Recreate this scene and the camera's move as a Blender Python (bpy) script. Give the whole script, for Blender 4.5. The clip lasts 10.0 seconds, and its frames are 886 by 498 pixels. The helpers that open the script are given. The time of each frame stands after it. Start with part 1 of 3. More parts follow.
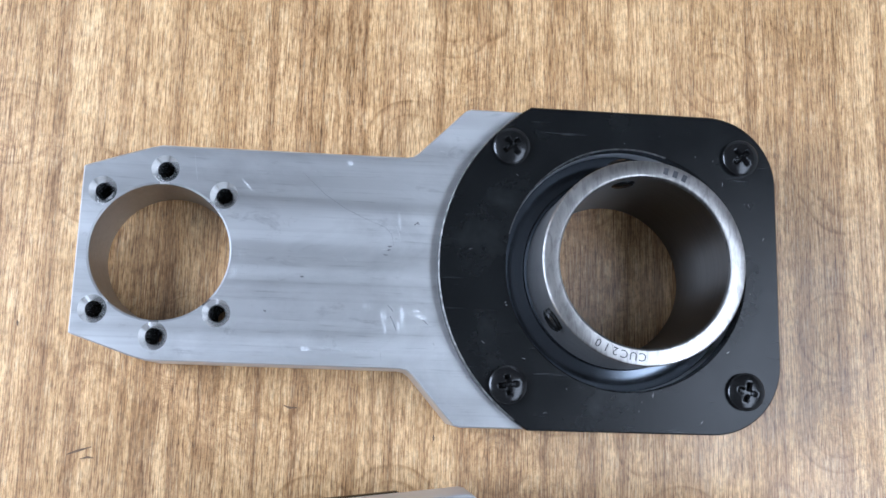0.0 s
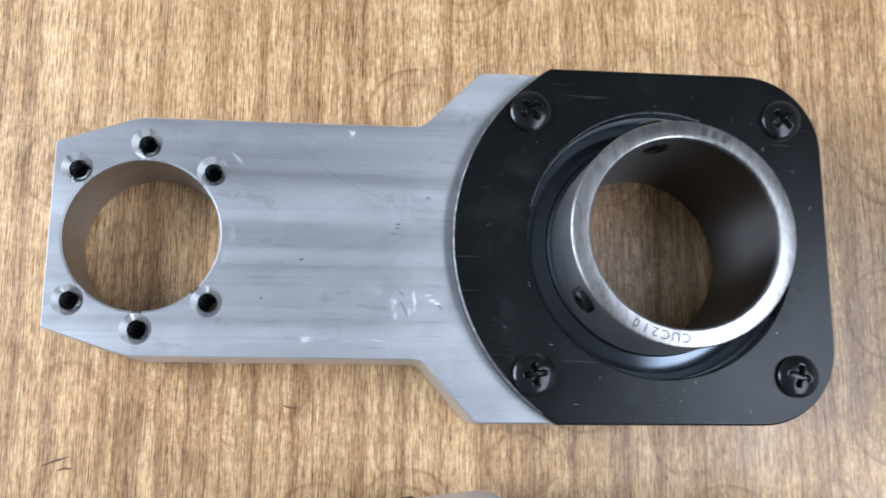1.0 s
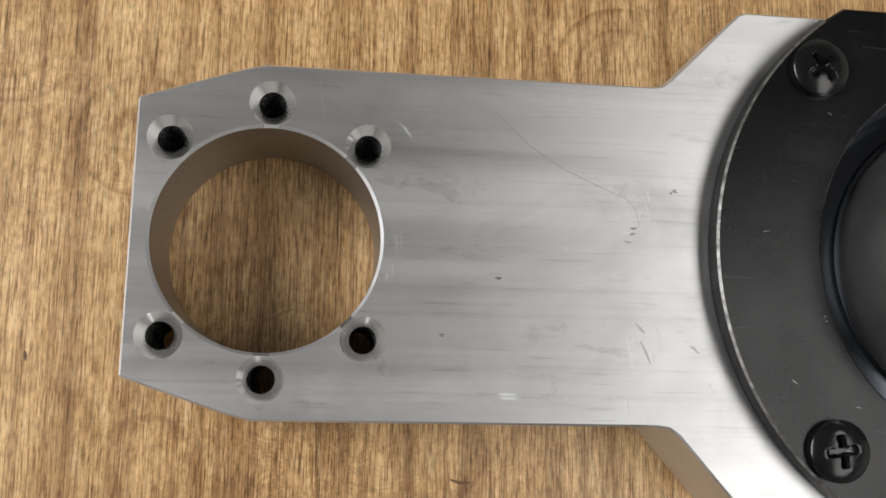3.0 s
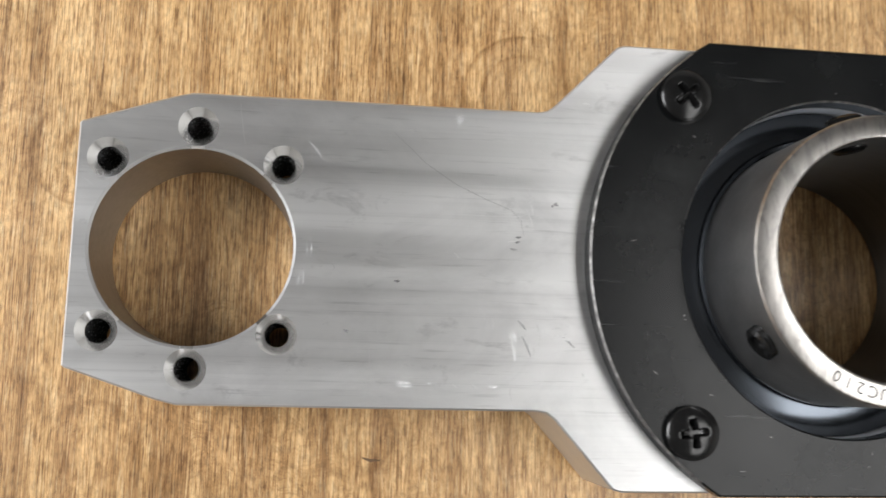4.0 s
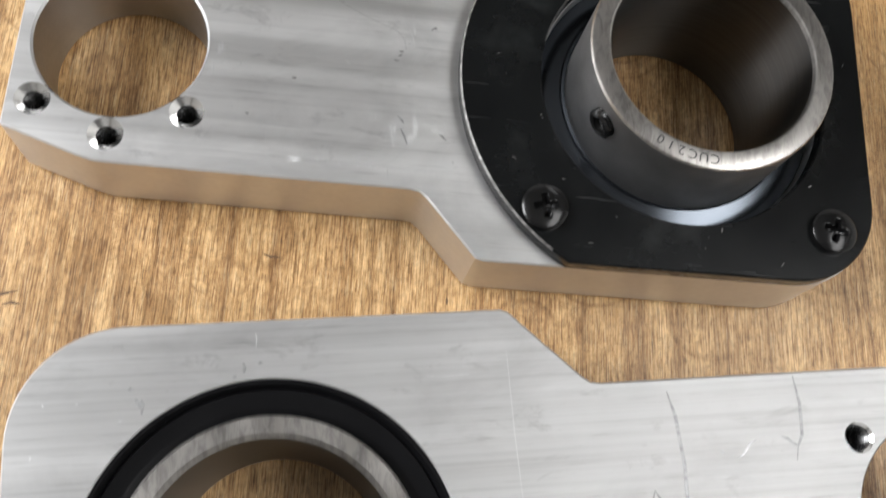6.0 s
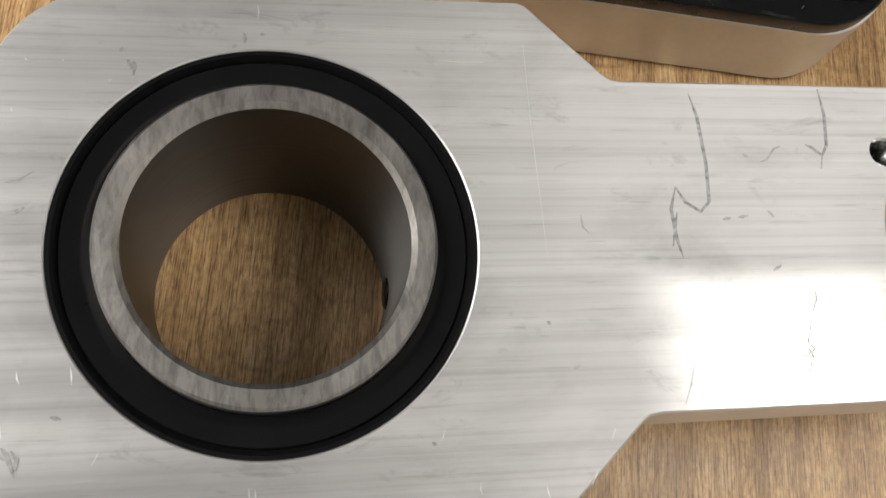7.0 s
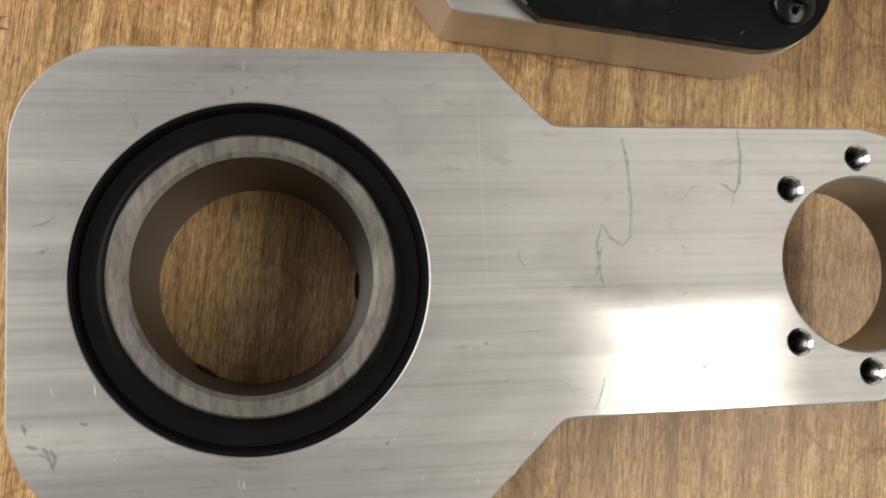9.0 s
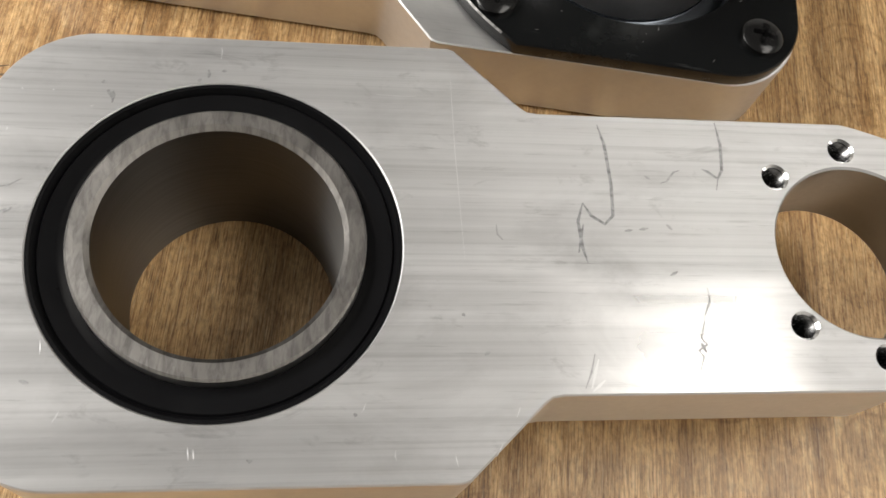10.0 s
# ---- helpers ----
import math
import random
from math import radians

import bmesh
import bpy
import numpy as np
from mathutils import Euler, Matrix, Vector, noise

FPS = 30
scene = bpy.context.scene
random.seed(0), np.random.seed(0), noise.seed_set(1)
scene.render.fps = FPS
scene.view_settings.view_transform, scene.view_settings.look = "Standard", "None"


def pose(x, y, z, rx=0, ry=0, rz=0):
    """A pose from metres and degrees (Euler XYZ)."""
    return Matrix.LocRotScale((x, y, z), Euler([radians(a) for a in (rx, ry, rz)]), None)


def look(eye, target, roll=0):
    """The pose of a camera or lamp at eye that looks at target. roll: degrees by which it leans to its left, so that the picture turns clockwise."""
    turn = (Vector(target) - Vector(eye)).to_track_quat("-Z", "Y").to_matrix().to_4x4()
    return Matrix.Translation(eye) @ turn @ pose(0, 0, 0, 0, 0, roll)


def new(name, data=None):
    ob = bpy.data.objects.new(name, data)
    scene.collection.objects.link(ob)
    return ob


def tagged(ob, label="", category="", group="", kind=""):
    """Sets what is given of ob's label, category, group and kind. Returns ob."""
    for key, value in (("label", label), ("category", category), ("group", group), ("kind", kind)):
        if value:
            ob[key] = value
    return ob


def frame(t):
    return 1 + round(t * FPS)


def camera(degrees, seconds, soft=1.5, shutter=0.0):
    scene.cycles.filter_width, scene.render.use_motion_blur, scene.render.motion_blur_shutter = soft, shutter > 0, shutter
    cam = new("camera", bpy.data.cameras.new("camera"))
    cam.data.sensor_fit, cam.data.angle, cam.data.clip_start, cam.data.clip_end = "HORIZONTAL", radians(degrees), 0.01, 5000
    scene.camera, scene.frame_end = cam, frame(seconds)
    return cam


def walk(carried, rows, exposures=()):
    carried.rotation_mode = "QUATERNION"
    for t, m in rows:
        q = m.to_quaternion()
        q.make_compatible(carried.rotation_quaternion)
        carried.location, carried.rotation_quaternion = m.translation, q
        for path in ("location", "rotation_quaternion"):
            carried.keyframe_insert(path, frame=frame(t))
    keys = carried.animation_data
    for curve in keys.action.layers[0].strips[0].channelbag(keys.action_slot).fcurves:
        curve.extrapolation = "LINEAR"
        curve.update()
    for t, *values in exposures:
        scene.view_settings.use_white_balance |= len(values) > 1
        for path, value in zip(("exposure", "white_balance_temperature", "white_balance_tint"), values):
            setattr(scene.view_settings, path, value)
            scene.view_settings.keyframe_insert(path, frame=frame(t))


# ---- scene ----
# camera
cam = camera(51.22, 10.0, shutter=0.25)
ROWS = [
    (0.0, 0.0638, -0.0452, 0.3238, 9.32, -5.42, 1.62),
    (0.2, 0.0653, -0.0461, 0.3227, 9.12, -5.37, 1.44),
    (0.5, 0.0696, -0.0461, 0.3176, 9.43, -5.14, 1.25),
    (0.7, 0.0698, -0.0482, 0.3108, 10.00, -5.36, 0.90),
    (1.0, 0.0600, -0.0524, 0.2915, 10.61, -5.72, 0.21),
    (1.2, 0.0471, -0.0524, 0.2758, 10.26, -6.31, -0.22),
    (1.5, 0.0299, -0.0524, 0.2490, 10.27, -6.10, -0.49),
    (1.7, 0.0201, -0.0502, 0.2349, 10.07, -6.95, -0.70),
    (2.0, 0.0158, -0.0454, 0.2179, 9.42, -6.66, -0.57),
    (2.2, 0.0131, -0.0361, 0.2085, 8.42, -7.59, -0.16),
    (2.5, 0.0126, -0.0324, 0.2054, 8.83, -7.20, 0.26),
    (2.7, 0.0110, -0.0298, 0.2042, 8.91, -7.30, 0.75),
    (4.0, 0.0284, -0.0284, 0.2331, 7.97, -7.67, 1.09),
    (4.2, 0.0366, -0.0295, 0.2458, 9.33, -7.70, 0.84),
    (4.5, 0.0528, -0.0347, 0.2525, 10.41, -6.85, 0.36),
    (4.7, 0.0627, -0.0410, 0.2551, 11.41, -6.84, 0.21),
    (5.0, 0.0690, -0.0548, 0.2617, 13.46, -6.45, -0.14),
    (5.2, 0.0684, -0.0661, 0.2650, 14.20, -6.46, -0.15),
    (6.3, 0.0608, -0.1458, 0.2339, 17.95, -7.87, 3.39),
    (6.5, 0.0621, -0.1604, 0.2234, 17.51, -8.63, 3.50),
    (6.8, 0.0592, -0.1731, 0.2186, 16.53, -9.73, 3.41),
    (7.0, 0.0594, -0.1791, 0.2182, 16.35, -9.68, 3.36),
    (7.2, 0.0595, -0.1796, 0.2185, 13.89, -9.34, 3.98),
    (7.5, 0.0492, -0.1664, 0.2189, 9.07, -9.27, 5.28),
    (7.7, 0.0443, -0.1570, 0.2242, 6.23, -9.48, 5.66),
    (8.0, 0.0411, -0.1384, 0.2384, 3.07, -10.03, 5.82),
    (8.5, 0.0416, -0.1409, 0.2420, 2.71, -10.45, 5.59),
    (8.7, 0.0469, -0.1413, 0.2469, 3.62, -10.35, 5.63),
    (9.0, 0.0601, -0.1418, 0.2609, 5.27, -9.76, 5.04),
    (9.2, 0.0685, -0.1469, 0.2667, 7.92, -9.39, 4.38),
    (9.5, 0.0775, -0.1637, 0.2669, 12.80, -8.41, 3.66),
    (9.7, 0.0806, -0.1816, 0.2572, 16.46, -8.18, 3.53),
    (10.0, 0.0809, -0.2079, 0.2376, 23.16, -7.95, 4.33),
]
walk(cam, [(t, pose(x, y, z, rx, ry, rz)) for t, x, y, z, rx, ry, rz in ROWS], [
    (0.0, 0.33, 5000, 10), (1.0, 0.34, 5150, 10), (1.5, 0.36, 5400, 10), (2.0, 0.05, 5550, 10), (2.5, -0.46, 6400, 10), (4.0, 0.02, 6300, 10),
    (5.0, 0.30, 5950, 10), (6.5, 0.16, 6500, 10), (7.0, 0.03, 6700, 10), (7.5, -0.20, 6950, 10), (8.0, -0.27, 7050, 10), (8.5, -0.26, 7050, 10), (9.5, -0.31, 7000, 10), (10.0, 0.06, 6700, 10),
])


# ---- world and light ----
CEIL, FLOOR = 1.65, -0.75
X0, X1, Y0, Y1 = -1.40, 2.3, -2.6, 2.2

world = bpy.data.worlds.new("sky")
scene.world = world
world.use_nodes = True
wn = world.node_tree.nodes
sky = wn.new("ShaderNodeTexSky")
sky.sky_type, sky.sun_disc = "NISHITA", False
sky.sun_elevation, sky.sun_rotation = radians(40), radians(200)
world.node_tree.links.new(sky.outputs[0], wn["Background"].inputs[0])
wn["Background"].inputs[1].default_value = 0.10

# daylight through the window opening
lamp_data = bpy.data.lights.new("window_daylight", "AREA")
lamp_data.shape, lamp_data.size, lamp_data.size_y = "RECTANGLE", 1.15, 0.72
lamp_data.energy, lamp_data.color = 52.0, (1.0, 0.985, 0.96)
lamp = new("window_daylight", lamp_data)
lamp.matrix_world = look((X0 + 0.02, 0.15, 1.12), (0.0, 0.05, 0.80))
PANEL_GLOW = 6.3


# ---- materials ----
def mat(name):
    m = bpy.data.materials.new(name)
    m.use_nodes = True
    return m, m.node_tree.nodes, m.node_tree.links, m.node_tree.nodes["Principled BSDF"]


def coords(n, l, scale, what="Object", rot=(0, 0, 0)):
    tc, mp = n.new("ShaderNodeTexCoord"), n.new("ShaderNodeMapping")
    mp.inputs["Scale"].default_value = scale
    mp.inputs["Rotation"].default_value = rot
    l.new(tc.outputs[what], mp.inputs["Vector"])
    return mp.outputs["Vector"]


def noise_tex(n, l, vec, scale, detail=4.0, rough=0.55, dist=0.0):
    t = n.new("ShaderNodeTexNoise")
    t.inputs["Scale"].default_value, t.inputs["Detail"].default_value = scale, detail
    t.inputs["Roughness"].default_value, t.inputs["Distortion"].default_value = rough, dist
    l.new(vec, t.inputs["Vector"])
    return t.outputs["Fac"]


def ramp(n, l, fac, stops):
    r = n.new("ShaderNodeValToRGB")
    els = r.color_ramp.elements
    while len(els) < len(stops):
        els.new(0.5)
    for e, (p, c) in zip(els, stops):
        e.position, e.color = p, (*c, 1) if len(c) == 3 else c
    l.new(fac, r.inputs["Fac"])
    return r.outputs["Color"]


def grey(v):
    return (v, v, v)


def mixc(n, l, kind, fac, a, b):
    m = n.new("ShaderNodeMix")
    m.data_type, m.blend_type = "RGBA", kind
    for socket, v in ((m.inputs[0], fac), (m.inputs[6], a), (m.inputs[7], b)):
        if hasattr(v, "default_value"):
            l.new(v, socket)
        elif isinstance(v, (int, float)):
            socket.default_value = v
        else:
            socket.default_value = (*v, 1)
    return m.outputs[2]


def bump(n, l, b, height, strength, dist, prev=None):
    k = n.new("ShaderNodeBump")
    k.inputs["Strength"].default_value, k.inputs["Distance"].default_value = strength, dist
    l.new(height, k.inputs["Height"])
    if prev:
        l.new(prev, k.inputs["Normal"])
    l.new(k.outputs["Normal"], b.inputs["Normal"])
    return k.outputs["Normal"]


def plain(name, color, rough, metal=0.0, var=0.15, scale=60.0, relief=0.0, spec=0.5):
    m, n, l, b = mat(name)
    b.inputs["Specular IOR Level"].default_value = spec
    v = coords(n, l, (1, 1, 1))
    f = noise_tex(n, l, v, scale, 5.0)
    g = noise_tex(n, l, v, scale * 9, 3.0)
    lo, hi = tuple(c * (1 - var) for c in color), tuple(min(1, c * (1 + var)) for c in color)
    c1 = ramp(n, l, f, [(0.3, lo), (0.7, hi)])
    l.new(c1, b.inputs["Base Color"])
    l.new(ramp(n, l, g, [(0.25, grey(max(0.02, rough * 0.8))), (0.75, grey(min(1, rough * 1.2)))]), b.inputs["Roughness"])
    b.inputs["Metallic"].default_value = metal
    if relief:
        bump(n, l, b, g, 0.4, relief)
    return m


def wood(name):
    """Varnished open-grained veneer; the grain runs along y."""
    m, n, l, b = mat(name)
    broad = noise_tex(n, l, coords(n, l, (9, 0.9, 1)), 2.2, 3.0, 0.5, 0.4)
    band = noise_tex(n, l, coords(n, l, (34, 0.7, 1)), 2.0, 2.0, 0.5, 0.15)
    soft = noise_tex(n, l, coords(n, l, (150, 3, 1)), 1.5, 3.0, 0.55)
    vein = noise_tex(n, l, coords(n, l, (70, 0.8, 1)), 1.4, 2.0, 0.5, 0.1)
    fine = noise_tex(n, l, coords(n, l, (1250, 95, 1)), 1.6, 4.0, 0.62, 0.3)
    line = noise_tex(n, l, coords(n, l, (2000, 45, 1)), 1.6, 3.0, 0.6)
    worn = noise_tex(n, l, coords(n, l, (52, 26, 1)), 1.3, 6.0, 0.72, 1.0)
    rub = noise_tex(n, l, coords(n, l, (1, 1, 1)), 70, 5.0, 0.62, 2.2)
    where = noise_tex(n, l, coords(n, l, (1, 1, 1)), 11, 3.0, 0.55)
    mott = noise_tex(n, l, coords(n, l, (1, 1, 1)), 45, 6.0, 0.68)
    grain = noise_tex(n, l, coords(n, l, (1, 0.5, 1)), 900, 3.0, 0.6)
    c = ramp(n, l, broad, [(0.30, (0.65, 0.428, 0.205)), (0.5, (0.75, 0.505, 0.250)), (0.72, (0.82, 0.572, 0.300))])
    c = mixc(n, l, "MULTIPLY", 0.85, c, ramp(n, l, band, [(0.40, (1, 1, 1)), (0.465, (0.80, 0.75, 0.68)), (0.49, (0.56, 0.49, 0.42)), (0.505, (0.72, 0.66, 0.60)), (0.56, (1, 1, 1))]))
    c = mixc(n, l, "MULTIPLY", 0.6, c, ramp(n, l, vein, [(0.475, (1, 1, 1)), (0.492, (0.50, 0.40, 0.30)), (0.508, (1, 1, 1))]))
    c = mixc(n, l, "MULTIPLY", 0.8, c, ramp(n, l, soft, [(0.30, (0.74, 0.69, 0.61)), (0.46, (0.92, 0.90, 0.87)), (0.58, (1, 1, 1))]))
    c = mixc(n, l, "MULTIPLY", 0.8, c, ramp(n, l, fine, [(0.37, (0.36, 0.26, 0.17)), (0.45, (0.80, 0.73, 0.62)), (0.53, (1, 1, 1))]))
    c = mixc(n, l, "MULTIPLY", 0.9, c, ramp(n, l, line, [(0.38, (0.50, 0.42, 0.34)), (0.48, (0.92, 0.90, 0.87)), (0.56, (1, 1, 1))]))
    pale = noise_tex(n, l, coords(n, l, (1100, 60, 1)), 1.7, 3.0, 0.6, 0.2)
    c = mixc(n, l, "SCREEN", 0.32, c, ramp(n, l, pale, [(0.54, (0, 0, 0)), (0.66, (0.76, 0.60, 0.36))]))
    c = mixc(n, l, "MULTIPLY", 0.55, c, ramp(n, l, worn, [(0.34, (0.60, 0.54, 0.46)), (0.5, (1, 1, 1))]))
    scrub = mixc(n, l, "MULTIPLY", ramp(n, l, where, [(0.48, grey(0)), (0.62, grey(1))]), grey(1.0), ramp(n, l, rub, [(0.445, (1, 1, 1)), (0.475, (0.62, 0.55, 0.46)), (0.495, (1, 1, 1)), (0.53, (0.74, 0.68, 0.60)), (0.55, (1, 1, 1))]))
    c = mixc(n, l, "MULTIPLY", 0.8, c, scrub)
    vor = n.new("ShaderNodeTexVoronoi")
    vor.inputs["Scale"].default_value = 24.0
    l.new(coords(n, l, (1, 1, 0)), vor.inputs["Vector"])
    rings = ramp(n, l, vor.outputs["Distance"], [(0.235, (1, 1, 1)), (0.265, (0.70, 0.63, 0.54)), (0.28, (1, 1, 1)), (0.36, (1, 1, 1)), (0.39, (0.64, 0.57, 0.48)), (0.405, (1, 1, 1))])
    patchy = noise_tex(n, l, coords(n, l, (1, 1, 1)), 30, 4.0, 0.6)
    c = mixc(n, l, "MULTIPLY", ramp(n, l, patchy, [(0.38, grey(0)), (0.54, grey(0.9))]), c, rings)
    c = mixc(n, l, "MULTIPLY", 0.55, c, ramp(n, l, mott, [(0.35, (0.68, 0.64, 0.58)), (0.56, (1, 1, 1))]))
    c = mixc(n, l, "MULTIPLY", 0.6, c, ramp(n, l, grain, [(0.35, grey(0.55)), (0.55, grey(1.0))]))
    l.new(c, b.inputs["Base Color"])
    l.new(ramp(n, l, mott, [(0.3, grey(0.31)), (0.7, grey(0.45))]), b.inputs["Roughness"])
    b.inputs["Specular IOR Level"].default_value = 0.6
    nb = bump(n, l, b, fine, 0.12, 0.0004)
    bump(n, l, b, rub, 0.08, 0.0004, nb)
    return m


def brushed(name, polish_side, smooth, tone):
    """Mill-finish aluminium with drawing lines along x; with polish_side a strip of the narrow end on the low-y side is rubbed smoother."""
    m, n, l, b = mat(name)
    lines = noise_tex(n, l, coords(n, l, (2.5, 420, 30)), 1.5, 5.0, 0.65)
    wide = noise_tex(n, l, coords(n, l, (1.3, 70, 10)), 1.6, 3.0, 0.5)
    blot = noise_tex(n, l, coords(n, l, (1, 1, 1)), 40, 3.0, 0.5)
    dirt = noise_tex(n, l, coords(n, l, (60, 140, 60)), 1.0, 5.0, 0.7, 0.6)
    cross = noise_tex(n, l, coords(n, l, (300, 18, 20), rot=(0, 0, 0.3)), 1.2, 3.0, 0.6)
    c = ramp(n, l, wide, [(0.32, (0.64 * tone, 0.64 * tone, 0.64 * tone)), (0.68, (0.79 * tone, 0.79 * tone, 0.79 * tone))])
    c = mixc(n, l, "MULTIPLY", 0.24, c, ramp(n, l, lines, [(0.30, grey(0.62)), (0.46, grey(0.97)), (0.7, grey(1.0))]))
    c = mixc(n, l, "MULTIPLY", 0.5, c, ramp(n, l, blot, [(0.25, grey(0.80)), (0.75, grey(1.0))]))
    c = mixc(n, l, "MULTIPLY", 0.45, c, ramp(n, l, dirt, [(0.24, grey(0.4)), (0.40, grey(1.0))]))
    dash = noise_tex(n, l, coords(n, l, (45, 900, 40)), 1.2, 3.0, 0.6)
    c = mixc(n, l, "MULTIPLY", 0.3, c, ramp(n, l, dash, [(0.28, grey(0.5)), (0.40, grey(1.0))]))
    b.inputs["Metallic"].default_value = 1.0
    across, turn = n.new("ShaderNodeCombineXYZ"), n.new("ShaderNodeVectorTransform")
    across.inputs[1].default_value = 1.0
    turn.vector_type, turn.convert_from, turn.convert_to = "VECTOR", "OBJECT", "WORLD"
    l.new(across.outputs[0], turn.inputs[0])
    l.new(turn.outputs[0], b.inputs["Tangent"])
    b.inputs["Anisotropic"].default_value = 0.7
    r = ramp(n, l, wide, [(0.3, grey(smooth - 0.04)), (0.7, grey(smooth + 0.12))])
    smear = noise_tex(n, l, coords(n, l, (14, 26, 14)), 1.6, 6.0, 0.65, 0.5)
    c = mixc(n, l, "MULTIPLY", 0.6, c, ramp(n, l, smear, [(0.50, grey(1.0)), (0.62, grey(0.86)), (0.74, grey(0.66))]))
    if polish_side:
        tc, sep, mr = n.new("ShaderNodeTexCoord"), n.new("ShaderNodeSeparateXYZ"), n.new("ShaderNodeMapRange")
        l.new(tc.outputs["Object"], sep.inputs[0])
        l.new(sep.outputs["Y"], mr.inputs["Value"])
        mr.inputs["From Min"].default_value, mr.inputs["From Max"].default_value = -0.0125, -0.0055
        mx, both = n.new("ShaderNodeMapRange"), n.new("ShaderNodeMath")
        l.new(sep.outputs["X"], mx.inputs["Value"])
        mx.inputs["From Min"].default_value, mx.inputs["From Max"].default_value = 0.058, 0.082
        both.operation = "MAXIMUM"
        l.new(mr.outputs[0], both.inputs[0])
        me, ends = n.new("ShaderNodeMapRange"), n.new("ShaderNodeMath")
        l.new(sep.outputs["X"], me.inputs["Value"])
        me.inputs["From Min"].default_value, me.inputs["From Max"].default_value = 0.036, 0.016
        ends.operation = "MAXIMUM"
        l.new(mx.outputs[0], ends.inputs[0])
        l.new(me.outputs[0], ends.inputs[1])
        l.new(ends.outputs[0], both.inputs[1])
        r = mixc(n, l, "ADD", both.outputs[0], r, grey(0.38))
        c = mixc(n, l, "MULTIPLY", both.outputs[0], c, ramp(n, l, lines, [(0.35, grey(0.88)), (0.6, grey(0.97))]))
    l.new(c, b.inputs["Base Color"])
    l.new(r, b.inputs["Roughness"])
    n1 = bump(n, l, b, lines, 0.07, 0.0003)
    bump(n, l, b, cross, 0.06, 0.0002, n1)
    return m


def black_oxide(name):
    m, n, l, b = mat(name)
    big = noise_tex(n, l, coords(n, l, (1, 1, 1)), 45, 6.0, 0.65)
    fine = noise_tex(n, l, coords(n, l, (1, 1, 1)), 600, 4.0, 0.6)
    scr = noise_tex(n, l, coords(n, l, (40, 700, 40), rot=(0, 0, 0.9)), 1.0, 3.0, 0.6)
    c = ramp(n, l, big, [(0.3, (0.003, 0.0033, 0.0036)), (0.60, (0.0045, 0.005, 0.0052)), (0.80, (0.020, 0.022, 0.0215))])
    c = mixc(n, l, "ADD", 0.06, c, ramp(n, l, scr, [(0.66, grey(0.0)), (0.78, grey(0.6))]))
    l.new(c, b.inputs["Base Color"])
    l.new(ramp(n, l, big, [(0.3, grey(0.20)), (0.7, grey(0.31))]), b.inputs["Roughness"])
    b.inputs["Specular IOR Level"].default_value = 0.22
    bump(n, l, b, fine, 0.12, 0.0002)
    return m


def ground_steel(name, base, rough, line=0.35):
    m, n, l, b = mat(name)
    g = noise_tex(n, l, coords(n, l, (520, 150, 60), rot=(0, 0, 0.6)), 1.2, 4.0, 0.65, 0.6)
    f = noise_tex(n, l, coords(n, l, (1, 1, 1)), 90, 4.0)
    c = mixc(n, l, "MULTIPLY", line, base, ramp(n, l, g, [(0.35, grey(0.55)), (0.58, grey(1.0))]))
    l.new(c, b.inputs["Base Color"])
    b.inputs["Metallic"].default_value = 1.0
    l.new(ramp(n, l, f, [(0.3, grey(rough * 0.85)), (0.7, grey(rough * 1.2))]), b.inputs["Roughness"])
    bump(n, l, b, g, 0.22, 0.0002)
    return m


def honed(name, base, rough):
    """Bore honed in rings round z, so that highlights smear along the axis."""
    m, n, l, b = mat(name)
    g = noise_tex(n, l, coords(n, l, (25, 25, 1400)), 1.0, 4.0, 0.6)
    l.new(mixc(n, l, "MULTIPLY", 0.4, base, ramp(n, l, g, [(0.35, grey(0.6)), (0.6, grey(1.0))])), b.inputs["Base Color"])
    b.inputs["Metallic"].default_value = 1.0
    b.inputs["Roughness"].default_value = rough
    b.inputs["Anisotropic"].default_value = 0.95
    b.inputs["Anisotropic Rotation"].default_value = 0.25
    tn = n.new("ShaderNodeTangent")
    tn.direction_type, tn.axis = "RADIAL", "Z"
    l.new(tn.outputs[0], b.inputs["Tangent"])
    return m


M_WOOD = wood("varnished_wood")
M_ALU_A = brushed("drawn_aluminium", 0, 0.46, 1.14)
M_ALU_B = brushed("rubbed_aluminium", -1, 0.25, 1.05)
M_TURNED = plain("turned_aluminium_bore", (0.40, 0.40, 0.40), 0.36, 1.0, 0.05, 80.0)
M_CUT = plain("milled_aluminium_side", (0.64, 0.64, 0.645), 0.48, 1.0, 0.03, 60.0)
M_THREAD = plain("cut_thread", (0.24, 0.24, 0.24), 0.25, 1.0, 0.06, 200.0)
M_SINK = plain("countersink", (0.88, 0.88, 0.88), 0.15, 1.0, 0.03, 40.0)
M_FLANK = plain("dark_ground_flank", (0.46, 0.455, 0.45), 0.40, 1.0, 0.1, 150.0)
M_BLACK = black_oxide("black_oxide_steel")
M_STEEL = ground_steel("ground_bearing_steel", (0.45, 0.432, 0.412), 0.33, 0.8)
# far darker than the ring's steel: shade inside the bore, put into the colour
M_BORE = honed("shaded_honed_steel", (0.165, 0.163, 0.159), 0.28)
M_SEAL = plain("black_seal", (0.085, 0.095, 0.110), 0.20, 1.0, 0.1, 6.0)
M_RUBBER = plain("black_rubber_seal", (0.004, 0.004, 0.0045), 0.32, 0.0, 0.2, 12.0, 0.0, 0.12)
